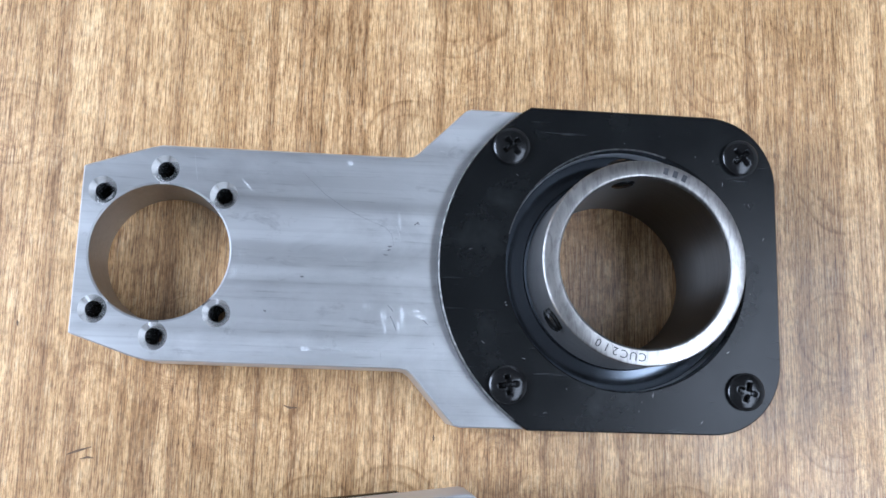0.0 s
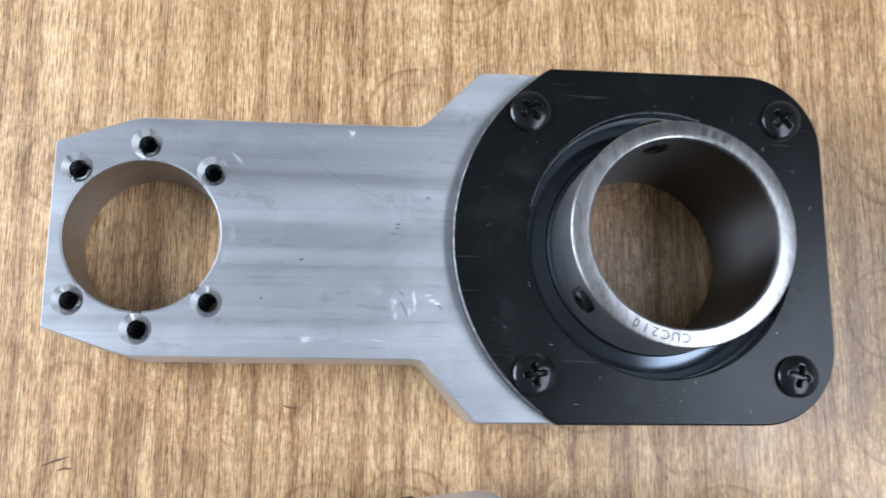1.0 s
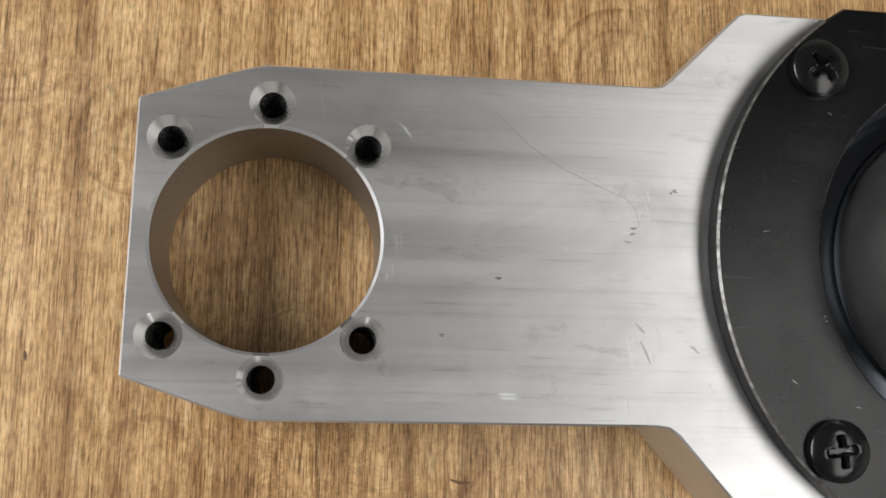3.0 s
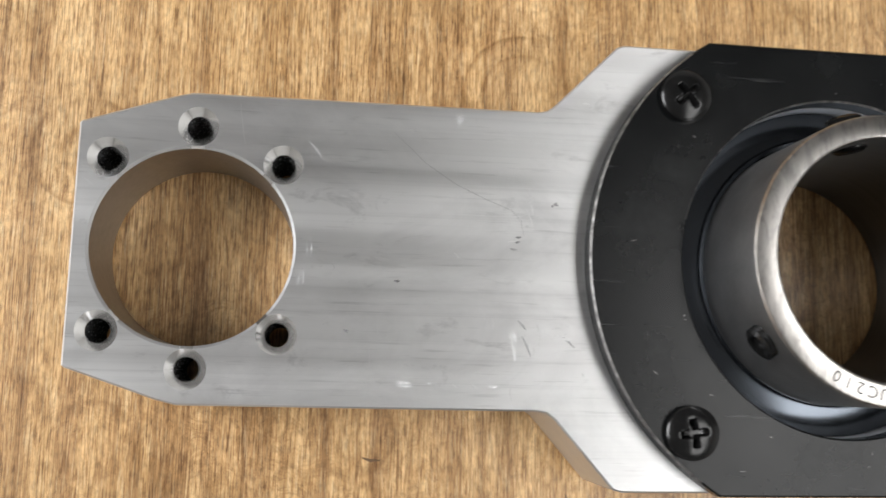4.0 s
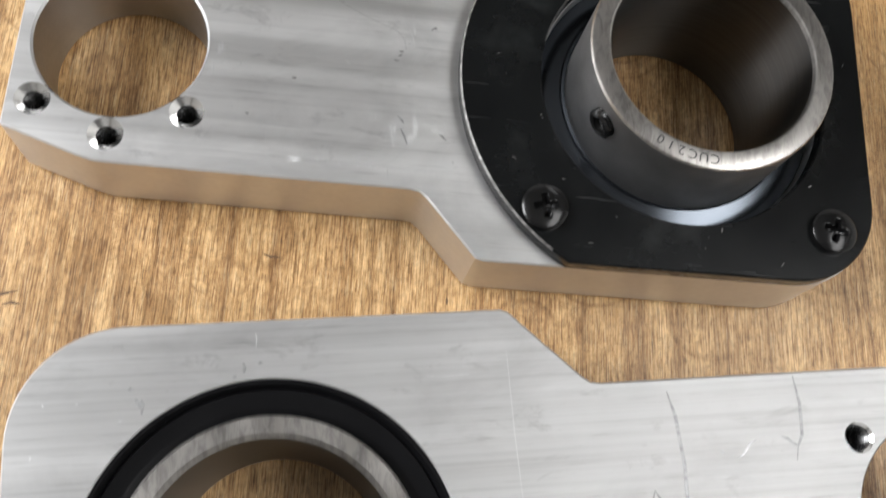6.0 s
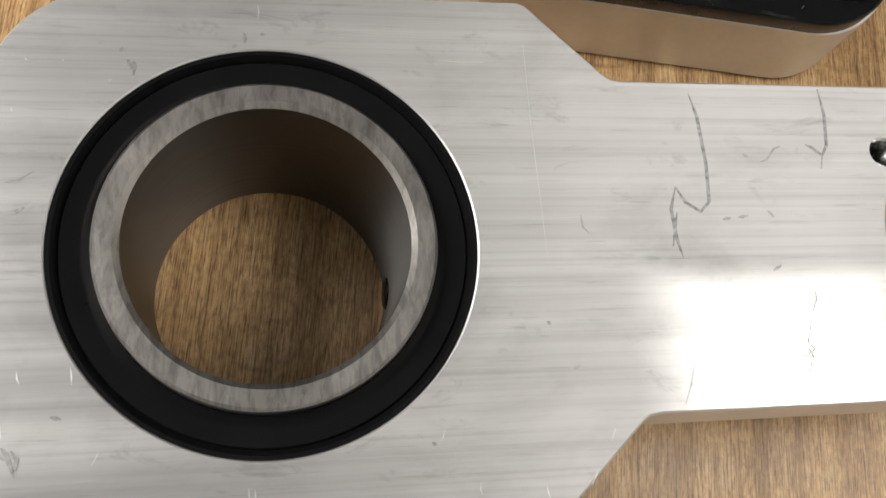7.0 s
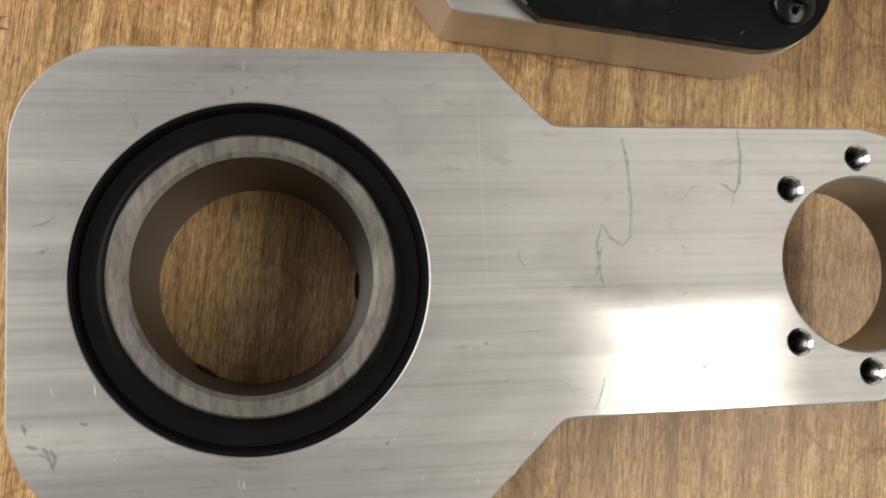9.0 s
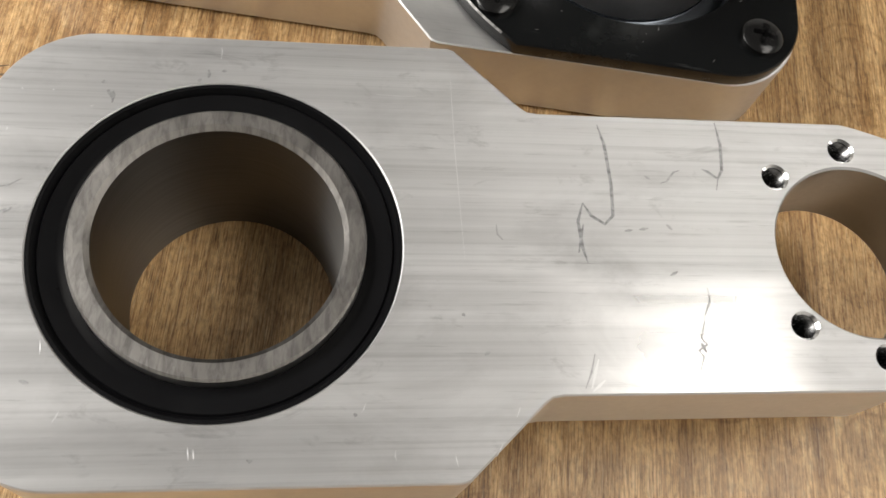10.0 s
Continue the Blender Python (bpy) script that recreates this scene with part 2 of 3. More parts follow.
M_SCREW = plain("black_screw_steel", (0.006, 0.006, 0.006), 0.20, 0.0, 0.4, 100.0, 0.0, 0.32)
M_INK = plain("dark_marking", (0.03, 0.03, 0.033), 0.5)
M_FAINT = plain("rubbed_graphite", (0.40, 0.40, 0.405), 0.4, 0.8, 0.3, 900.0)
M_PENCIL = plain("pencil_graphite", (0.31, 0.31, 0.315), 0.45, 0.55, 0.5, 900.0)
M_WORN = plain("worn_bare_steel", (0.20, 0.195, 0.19), 0.45, 0.9, 0.7, 500.0)
M_GOUGE = plain("dark_gouge", (0.12, 0.07, 0.035), 0.6, 0, 0.3, 400.0)
M_NICK = plain("bare_scratch", (0.78, 0.78, 0.78), 0.42, 1.0, 0.05)
M_SCUFF = plain("rubbed_bare_aluminium", (0.74, 0.74, 0.74), 0.55, 0.9, 0.12, 900.0, 0.00005)
M_WALL = plain("painted_wall", (0.74, 0.73, 0.71), 0.8, 0, 0.05, 3.0)
# unseen ceiling, darkened so that little light comes from straight overhead
M_CEIL = plain("dark_ceiling_paint", (0.17, 0.168, 0.165), 0.85, 0, 0.04, 3.0)
M_FLOOR = plain("concrete_floor", (0.42, 0.415, 0.41), 0.7, 0, 0.15, 4.0)
M_FRAME = plain("window_frame_paint", (0.70, 0.71, 0.72), 0.4, 0, 0.05)
M_LEG = plain("grey_steel_leg", (0.16, 0.16, 0.17), 0.45, 0, 0.1)


def glowing(name, strength):
    m, n, l, b = mat(name)
    b.inputs["Base Color"].default_value = (0.9, 0.9, 0.9, 1)
    b.inputs["Emission Color"].default_value = (1.0, 0.975, 0.935, 1)
    b.inputs["Emission Strength"].default_value = strength
    return m


M_PANEL = glowing("panel_diffuser", PANEL_GLOW)


# ---- mesh builders ----
def part(name, bm, material, parent=None, label="", smooth=False):
    me = bpy.data.meshes.new(name)
    bmesh.ops.recalc_face_normals(bm, faces=bm.faces)
    for f in bm.faces:
        f.smooth = smooth
    bm.to_mesh(me)
    bm.free()
    me.materials.append(material)
    ob = new(name, me)
    if parent:
        ob.parent = parent
    if label:
        ob["label"] = label
    return ob


def add_box(bm, a, b, bevel=0.0):
    r = bmesh.ops.create_cube(bm, size=1.0)
    for v in r["verts"]:
        v.co = Vector([a[i] + (v.co[i] + 0.5) * (b[i] - a[i]) for i in range(3)])
    if bevel:
        es = list({e for v in r["verts"] for e in v.link_edges})
        bmesh.ops.bevel(bm, geom=es, offset=bevel, segments=2, affect="EDGES")
    return bm


def box(name, a, b, material, parent=None, bevel=0.0, label=""):
    return part(name, add_box(bmesh.new(), a, b, bevel), material, parent, label)


def circle(cx, cy, r, n):
    return [(cx + r * math.cos(2 * math.pi * i / n), cy + r * math.sin(2 * math.pi * i / n)) for i in range(n)]


def grow(pts, d):
    """A closed counter-clockwise outline moved outwards by d."""
    out, n = [], len(pts)
    for i in range(n):
        p, q, s = Vector(pts[i - 1]), Vector(pts[i]), Vector(pts[(i + 1) % n])
        a, b = (q - p).normalized(), (s - q).normalized()
        na, nb = Vector((a.y, -a.x)), Vector((b.y, -b.x))
        k = na + nb
        out.append(tuple(q + k * (d / max(0.3, 1 + na.dot(nb)))))
    return out


def arc(cx, cy, r, a0, a1, n):
    return [(cx + r * math.cos(radians(a0 + (a1 - a0) * i / n)), cy + r * math.sin(radians(a0 + (a1 - a0) * i / n))) for i in range(n + 1)]


def slab(walls, z_low, z_high):
    """A plate from wall rings. Each wall is a list of (outline, z) from low to high; the first wall is the outer one, the rest are holes."""
    bm = bmesh.new()
    low_edges, high_edges = [], []
    for rings in walls:
        loops = [[bm.verts.new((x, y, z)) for x, y in pts] for pts, z in rings]
        n = len(loops[0])
        for a, b in zip(loops, loops[1:]):
            for i in range(n):
                bm.faces.new((a[i], a[(i + 1) % n], b[(i + 1) % n], b[i]))
        for loop, store in ((loops[0], low_edges), (loops[-1], high_edges)):
            for i in range(n):
                e = bm.edges.get((loop[i], loop[(i + 1) % n]))
                store.append(e)
    for es in (low_edges, high_edges):
        bmesh.ops.triangle_fill(bm, use_beauty=True, use_dissolve=False, edges=es)
    return bm


def soft_by_angle(ob, degrees=35):
    me = ob.data
    for p in me.polygons:
        p.use_smooth = True
    bm = bmesh.new()
    bm.from_mesh(me)
    for e in bm.edges:
        if len(e.link_faces) == 2 and e.calc_face_angle(0) > radians(degrees):
            e.smooth = False
    bm.to_mesh(me)
    bm.free()
    return ob


def lathe(profile, n=96, closed=True):
    """Turns (r, z) points round the z axis."""
    bm = bmesh.new()
    rings = [[bm.verts.new((r * math.cos(2 * math.pi * i / n), r * math.sin(2 * math.pi * i / n), z)) for i in range(n)] for r, z in profile]
    pairs = list(zip(rings, rings[1:])) + ([(rings[-1], rings[0])] if closed else [])
    for a, b in pairs:
        for i in range(n):
            bm.faces.new((a[i], a[(i + 1) % n], b[(i + 1) % n], b[i]))
    return bm


# ---- bearing arm ----
BX = 0.1507                     # from the small bore to the bearing's axis
TH = 0.0251                     # thickness of the aluminium plate
LIFT = 0.0012                   # how far the bearing ring stands below the plate
TOP = 0.0495                    # the ring's upper face above the plate's underside
PCD = 0.027
HOLES = [(PCD * math.cos(radians(a)), PCD * math.sin(radians(a))) for a in (90, 45, -45, -90, -135, 135)]


def plate_outline(low_corner):
    right = 0.2035
    pts = [(-0.0256, 0.0266), (-0.0258, -0.0266), (-0.0252, -0.0271), (-0.0060, -0.0336), (-0.0015, -0.0347)]
    pts += [(0.0775, -0.0349), (0.0800, -0.0353), (0.0820, -0.0368)]
    pts += [low_corner, (low_corner[0] + 0.0022, low_corner[1] - 0.0006)]
    pts += arc(right - 0.0235, -0.0527 + 0.0235, 0.0235, -90, 0, 14)
    pts += arc(right - 0.0235, 0.0527 - 0.0235, 0.0235, 0, 90, 14)
    pts += [(0.0990, 0.0527), (0.0972, 0.0521), (0.0818, 0.0366), (0.0800, 0.0353), (0.0778, 0.0349), (-0.0015, 0.0348), (-0.0058, 0.0337), (-0.0252, 0.0271)]
    return pts


def make_plate(parent, material, low_corner, label, seat_shift):
    o, c = plate_outline(low_corner), 0.0004
    walls = [[(grow(o, -c), 0), (o, c), (o, TH - c), (grow(o, -c), TH)]]
    bore = [(0.0225, 0), (0.0220, 0.0006), (0.0220, TH - 0.0006), (0.0226, TH)]
    walls.append([(circle(0, 0, r, 96), z) for r, z in bore])
    seat = [(0.0402, 0), (0.0399, 0.0003), (0.0400, 0.0041), (0.0400, TH - 0.0003), (0.0403, TH)]
    walls.append([(circle(BX + seat_shift, 0, r, 128), z) for r, z in seat])
    for x, y in HOLES:
        prof = [(0.0035, 0), (0.0029, 0.0006)]
        z, k = 0.0007, 0
        while z < TH - 0.0024:
            z += 0.0005
            k += 1
            prof.append((0.0031 if k % 2 else 0.0027, z))
        prof += [(0.0027, TH - 0.0017), (0.0045, TH)]
        walls.append([(circle(x, y, r, 28), z) for r, z in prof])
    ob = soft_by_angle(part("arm_plate", slab(walls, 0, TH), material, parent, label), 28)
    ob.data.materials.append(M_CUT)
    ob.data.materials.append(M_THREAD)
    ob.data.materials.append(M_SINK)
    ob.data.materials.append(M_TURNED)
    for f in ob.data.polygons:
        x, y, z = f.center
        if abs(f.normal.z) < 0.9:
            threaded = any(math.hypot(x - hx, y - hy) < 0.0048 for hx, hy in HOLES)
            f.material_index = (2 if 0.0008 < z < TH - 0.0016 else 3) if threaded else 1
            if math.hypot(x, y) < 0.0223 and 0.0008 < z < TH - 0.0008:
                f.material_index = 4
    return ob


def make_flange(parent):
    ay, rr, right, R = 0.0530, 0.0232, 0.2021, 0.0620
    a = math.degrees(math.asin(ay / R))
    o = arc(BX, 0, R, 180 - a, 180 + a, 48)
    o += arc(right - rr, -ay + rr, rr, -90, 0, 14) + arc(right - rr, ay - rr, rr, 0, 90, 14)
    z0, z1, c = TH + 0.0001, TH + 0.0051, 0.0005
    walls = [[(grow(o, -c * 0.5), z0), (o, z0 + c), (o, z1 - c), (grow(o, -c * 0.9), z1)]]
    walls.append([(circle(BX, 0, r, 128), z) for r, z in ((0.0402, z0), (0.0400, z0 + 0.0003), (0.0400, z1 - 0.0004), (0.0404, z1))])
    ob = soft_by_angle(part("flange", slab(walls, z0, z1), M_BLACK, parent, "black oxide steel bearing retainer plate"), 28)
    ob.data.materials.append(M_WORN)
    for f in ob.data.polygons:
        x, y, z = f.center
        left = math.hypot(x - BX, y) > 0.055 and x < 0.115
        inner = math.hypot(x - BX, y) < 0.041 and y > 0.010 and x < 0.165
        if 0.25 < f.normal.z < 0.93 and z > z1 - c and (left or inner):
            f.material_index = 1
    return ob


def screw_mesh():
    """A domed pan head with a cross recess."""
    bm = bmesh.new()
    R, n = 0.0061, 64
    radii = [0.0003, 0.0006, 0.0009, 0.0012, 0.0015, 0.0018, 0.0021, 0.0024, 0.0027, 0.0030, 0.0033, 0.0037, 0.0042, 0.0047, 0.0052, 0.0056, 0.0059, 0.0061]

    def height(x, y):
        r = math.hypot(x, y)
        z = 0.0011 + 0.0017 * math.sqrt(max(0.0, 1 - (r / 0.0063) ** 2))
        best = 0.0
        for u, v in ((x, y), (y, x)):
            if abs(v) < 0.00085 and abs(u) < 0.0034:
                side = min(1.0, (0.00085 - abs(v)) / 0.00030)
                end = min(1.0, (0.0034 - abs(u)) / 0.0016)
                best = max(best, side * (0.0006 + 0.0016 * end) * min(1, end * 3))
        return z - best

    top = bm.verts.new((0, 0, height(0, 0)))
    rings = []
    for r in radii:
        rings.append([bm.verts.new((r * math.cos(2 * math.pi * i / n), r * math.sin(2 * math.pi * i / n), height(r * math.cos(2 * math.pi * i / n), r * math.sin(2 * math.pi * i / n)))) for i in range(n)])
    rings.append([bm.verts.new((R * math.cos(2 * math.pi * i / n), R * math.sin(2 * math.pi * i / n), 0)) for i in range(n)])
    for i in range(n):
        bm.faces.new((top, rings[0][i], rings[0][(i + 1) % n]))
    for a, b in zip(rings, rings[1:]):
        for i in range(n):
            bm.faces.new((a[i], b[i], b[(i + 1) % n], a[(i + 1) % n]))
    bm.faces.new(rings[-1][::-1])
    return bm


def set_screw(parent, angle):
    """A grub screw sunk in the ring's side, with a hexagon socket at its outer end."""
    bm = bmesh.new()
    n = 24
    prof = [(0.0020, 0.0318), (0.0021, 0.0338), (0.0031, 0.0340), (0.0036, 0.0337)]
    prof += [(0.0040 if k % 2 == 0 else 0.0036, 0.0334 - 0.0004 * k) for k in range(7)]
    prof += [(0.0038, 0.0262), (0.0030, 0.0257)]
    rings = []
    for k, (r, d) in enumerate(prof):
        rings.append([bm.verts.new((d, r * math.cos(2 * math.pi * i / n), r * math.sin(2 * math.pi * i / n))) for i in range(n)])
    for a, b in zip(rings, rings[1:]):
        for i in range(n):
            bm.faces.new((a[i], a[(i + 1) % n], b[(i + 1) % n], b[i]))
    bm.faces.new(rings[0])
    bm.faces.new(rings[-1][::-1])
    ob = part("set_screw", bm, M_SCREW, parent, "black hexagon socket set screw")
    ob.matrix_basis = pose(0, 0, TOP - 0.0085, 0, 0, angle)
    return soft_by_angle(ob, 40)


def glyph(ch, size):
    cu = bpy.data.curves.new("glyph", "FONT")
    cu.body, cu.size, cu.align_x = ch, size, "CENTER"
    cu.resolution_u = 3
    ob = bpy.data.objects.new("glyph", cu)
    scene.collection.objects.link(ob)
    dg = bpy.context.evaluated_depsgraph_get()
    me = bpy.data.meshes.new_from_object(ob.evaluated_get(dg))
    bpy.data.objects.remove(ob)
    return me


def ring_writing(parent, text, mid, step, size, r):
    """Stamped characters that follow the ring's face clockwise with their tops outwards."""
    bm = bmesh.new()
    for k, ch in enumerate(text):
        a = mid - step * (k - (len(text) - 1) / 2)
        me = glyph(ch, size)
        me.transform(pose(0, 0, TOP + 0.00004, 0, 0, a - 90) @ Matrix.Translation((0, r, 0)))
        bm.from_mesh(me)
        bpy.data.meshes.remove(me)
    return part("stamped_marking", bm, M_INK, parent, "dark stamped bearing marking")


def ring_bars(parent, mid, step, count, r):
    bm = bmesh.new()
    for k in range(count):
        a = mid - step * (k - (count - 1) / 2)
        q = bmesh.ops.create_grid(bm, x_segments=1, y_segments=1, size=1)
        for v in q["verts"]:
            v.co = pose(0, 0, TOP + 0.00004, 0, 0, a - 90) @ Vector((v.co.x * 0.00075, r + 0.0012 + v.co.y * 0.0011, 0))
    return part("maker_mark", bm, M_INK, parent, "dark stamped maker mark")


def make_bearing(parent, grub_angles, marked, shift):
    axis = pose(BX, 0, 0)
    prof = [(0.0269, -LIFT + 0.0012), (0.0280, -LIFT), (0.0313, -LIFT), (0.0319, -LIFT + 0.0007), (0.0320, 0.0080), (0.0320, 0.0090), (0.0320, TOP - 0.0008), (0.0317, TOP - 0.0002), (0.0312, TOP), (0.0274, TOP), (0.0270, TOP - 0.0002), (0.0266, TOP - 0.0011)]
    ring = part("bearing_ring", lathe(prof, 128, False), M_STEEL, parent, "ground steel bearing inner ring")
    ring.matrix_basis = pose(BX + shift[0], shift[1], 0)
    soft_by_angle(ring, 25)
    ring.data.materials.append(M_FLANK)
    for f in ring.data.polygons:
        if abs(f.normal.z) < 0.3 and math.hypot(f.center.x, f.center.y) > 0.031:
            f.material_index = 1
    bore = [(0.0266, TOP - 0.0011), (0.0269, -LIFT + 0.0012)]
    liner = part("bore", lathe(bore, 128, False), M_BORE, ring, "honed steel bore, shade in its colour")
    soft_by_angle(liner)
    for a in grub_angles:
        set_screw(ring, a)
    if marked:
        ring_writing(ring, "CUC210", -106.5, 5.6, 0.0036, 0.0281)
        ring_bars(ring, 71, 6.0, 3, 0.0283)
    top = [(0.0316, 0.0170), (0.0316, 0.0222), (0.0326, 0.0222), (0.0330, 0.0215), (0.0336, 0.0213), (0.0394, 0.0209), (0.0399, 0.0206), (0.0399, 0.0170)]
    s1 = part("bearing_seal", lathe(top, 128), M_SEAL, parent, "glossy black bearing seal")
    s1.matrix_basis = axis
    soft_by_angle(s1, 30)
    low = [(0.0319, 0.0060), (0.0319, 0.0026), (0.0337, 0.0018), (0.0344, 0.0016), (0.0376, 0.0013), (0.0380, 0.0019), (0.0384, 0.0012), (0.0390, 0.0003), (0.0398, 0.0003), (0.0398, 0.0060)]
    s2 = part("bearing_seal", lathe(low, 128), M_RUBBER, parent, "glossy black bearing seal")
    s2.matrix_basis = pose(BX + shift[0], 0, 0)
    soft_by_angle(s2, 30)


def make_arm(plate_material, low_corner, grub_angles, marked, shift, screw_turns, plate_label):
    arm = new("bearing_arm")
    make_plate(arm, plate_material, low_corner, plate_label, shift[0])
    make_flange(arm)
    make_bearing(arm, grub_angles, marked, shift)
    mesh = None
    d = 0.0389
    for (sx, sy), turn in zip(((-1, 1), (1, 1), (-1, -1), (1, -1)), screw_turns):
        if mesh is None:
            s = soft_by_angle(part("flange_screw", screw_mesh(), M_SCREW, arm, "black cross-recess pan head screw"), 40)
            mesh = s.data
        else:
            s = new("flange_screw", mesh)
            s.parent, s["label"] = arm, "black cross-recess pan head screw"
        s.matrix_basis = pose(BX + sx * d, sy * d, TH + 0.0051, 0, 0, turn)
    return arm


def ribbon(name, strokes, width, z, material, parent, label=""):
    """Thin drawn or scratched lines that lie on a plate's face."""
    step = math.copysign(0.000003, z)
    for k, pts in enumerate(strokes):
        part(name, stroke(bmesh.new(), pts, width, z + step * (k % 12)), material, parent, label)


def stroke(bm, pts, width, z):
    ps = [Vector((x, y, 0)) for x, y in pts]
    left, right = [], []
    for i, p in enumerate(ps):
        d = (ps[min(i + 1, len(ps) - 1)] - ps[max(i - 1, 0)]).normalized()
        w = width * (0.35 if i in (0, len(ps) - 1) else 1.0) / 2
        nrm = Vector((-d.y, d.x, 0)) * w
        left.append(bm.verts.new((p.x + nrm.x, p.y + nrm.y, z)))
        right.append(bm.verts.new((p.x - nrm.x, p.y - nrm.y, z)))
    for i in range(len(ps) - 1):
        bm.faces.new((left[i], right[i], right[i + 1], left[i + 1]))
    return bm


# ---- the room ----
def setting(ob, label, category):
    return tagged(ob, label, category, kind="structure")


setting(box("floor", (X0 - 0.2, Y0 - 0.2, FLOOR - 0.1), (X1 + 0.2, Y1 + 0.2, FLOOR), M_FLOOR), "grey concrete workshop floor", "floor")
setting(box("ceiling", (X0 - 0.2, Y0 - 0.2, CEIL), (X1 + 0.2, Y1 + 0.2, CEIL + 0.1), M_CEIL), "plain dark grey ceiling, out of view", "ceiling")
setting(box("wall_north", (X0 - 0.2, Y1, FLOOR), (X1 + 0.2, Y1 + 0.15, CEIL), M_WALL), "plain painted wall", "wall")
setting(box("wall_south", (X0 - 0.2, Y0 - 0.15, FLOOR), (X1 + 0.2, Y0, CEIL), M_WALL), "plain painted wall", "wall")
setting(box("wall_east", (X1, Y0, FLOOR), (X1 + 0.15, Y1, CEIL), M_WALL), "plain painted wall", "wall")
WY0, WY1, WZ0, WZ1 = -0.48, 0.78, 0.70, 1.55
bm = bmesh.new()
add_box(bm, (X0 - 0.15, Y0, FLOOR), (X0, WY0, CEIL))
add_box(bm, (X0 - 0.15, WY1, FLOOR), (X0, Y1, CEIL))
add_box(bm, (X0 - 0.15, WY0, FLOOR), (X0, WY1, WZ0))
add_box(bm, (X0 - 0.15, WY0, WZ1), (X0, WY1, CEIL))
setting(part("wall_west", bm, M_WALL), "painted wall with a window opening", "wall")
bm = bmesh.new()
t = 0.05
add_box(bm, (X0 - 0.1, WY0, WZ0), (X0 - 0.05, WY0 + t, WZ1))
add_box(bm, (X0 - 0.1, WY1 - t, WZ0), (X0 - 0.05, WY1, WZ1))
add_box(bm, (X0 - 0.1, WY0 + t, WZ0), (X0 - 0.05, WY1 - t, WZ0 + t))
add_box(bm, (X0 - 0.1, WY0 + t, WZ1 - t), (X0 - 0.05, WY1 - t, WZ1))
setting(part("window_1", bm, M_FRAME), "white framed window", "window")

# ceiling lamps
def ceiling_light(x0, x1, y0, y1, material, label):
    lamp_thing = tagged(new("ceiling_light"), label, "ceiling light")
    bm = bmesh.new()
    add_box(bm, (x0 - 0.03, y0 - 0.03, CEIL - 0.05), (x0, y1 + 0.03, CEIL - 0.001))
    add_box(bm, (x1, y0 - 0.03, CEIL - 0.05), (x1 + 0.03, y1 + 0.03, CEIL - 0.001))
    add_box(bm, (x0, y0 - 0.03, CEIL - 0.05), (x1, y0, CEIL - 0.001))
    add_box(bm, (x0, y1, CEIL - 0.05), (x1, y1 + 0.03, CEIL - 0.001))
    part("frame", bm, M_FRAME, lamp_thing)
    box("diffuser", (x0, y0, CEIL - 0.04), (x1, y1, CEIL - 0.03), material, lamp_thing, 0, "glowing white diffuser")


ceiling_light(0.70, 1.40, -1.20, 0.30, M_PANEL, "wide white ceiling light panel, switched on")

# table
table = tagged(new("work_table"), "worn varnished wood veneer work table", "table")
box("tabletop", (-0.62, -0.52, -0.028), (0.88, 0.42, 0.0), M_WOOD, table, 0.0015, "worn straight-grained varnished veneer top")
for x in (-0.56, 0.79):
    for y in (-0.46, 0.33):
        box("leg", (x, y, FLOOR), (x + 0.04, y + 0.04, -0.0285), M_LEG, table, 0.003)

# ---- the two arms ----
arm_a = make_arm(M_ALU_A, (0.0953, -0.0521), (100, 214), True, (0.0003, -0.0006), (38, 40, 8, 75), "brushed aluminium arm plate with scuffs")
tagged(arm_a, "aluminium bearing arm, black flange and steel ring upward", "bearing arm", "pair of bearing arms")
arm_a.matrix_basis = pose(0, 0, LIFT)

arm_b = make_arm(M_ALU_B, (0.0985, -0.0523), (182, 302), False, (0.0004, 0.0004), (10, 50, 30, 70), "brushed aluminium arm plate with pencil marks")
tagged(arm_b, "aluminium bearing arm lying face down with pencil marks", "bearing arm", "pair of bearing arms")
arm_b.matrix_basis = pose(0.2023, -0.1114, TOP, 0, 0, math.degrees(0.1208)) @ pose(0, 0, 0, 0, 180, 0)

# ---- marks on the plates and the table ----
UP, DOWN = TH + 0.00005, -0.00005
ribbon("pencil_mark", [
    [(0.0629, 0.0322), (0.0617, 0.0267), (0.0612, 0.016), (0.0617, 0.0078), (0.0639, 0.0056), (0.067, 0.0077), (0.0687, 0.011)],
    [(0.0687, 0.011), (0.0703, 0.0062), (0.0699, -0.0002), (0.069, -0.0044)],
    [(0.0691, 0.0055), (0.0699, 0.0026), (0.0709, -0.0017)],
    [(0.0324, 0.0338), (0.0319, 0.0276), (0.0327, 0.0205), (0.0341, 0.0182), (0.0364, 0.02), (0.0378, 0.0207)],
    [(0.0341, 0.0182), (0.0349, 0.0151)],
], 0.0008, DOWN, M_PENCIL, arm_b, "grey pencil line")
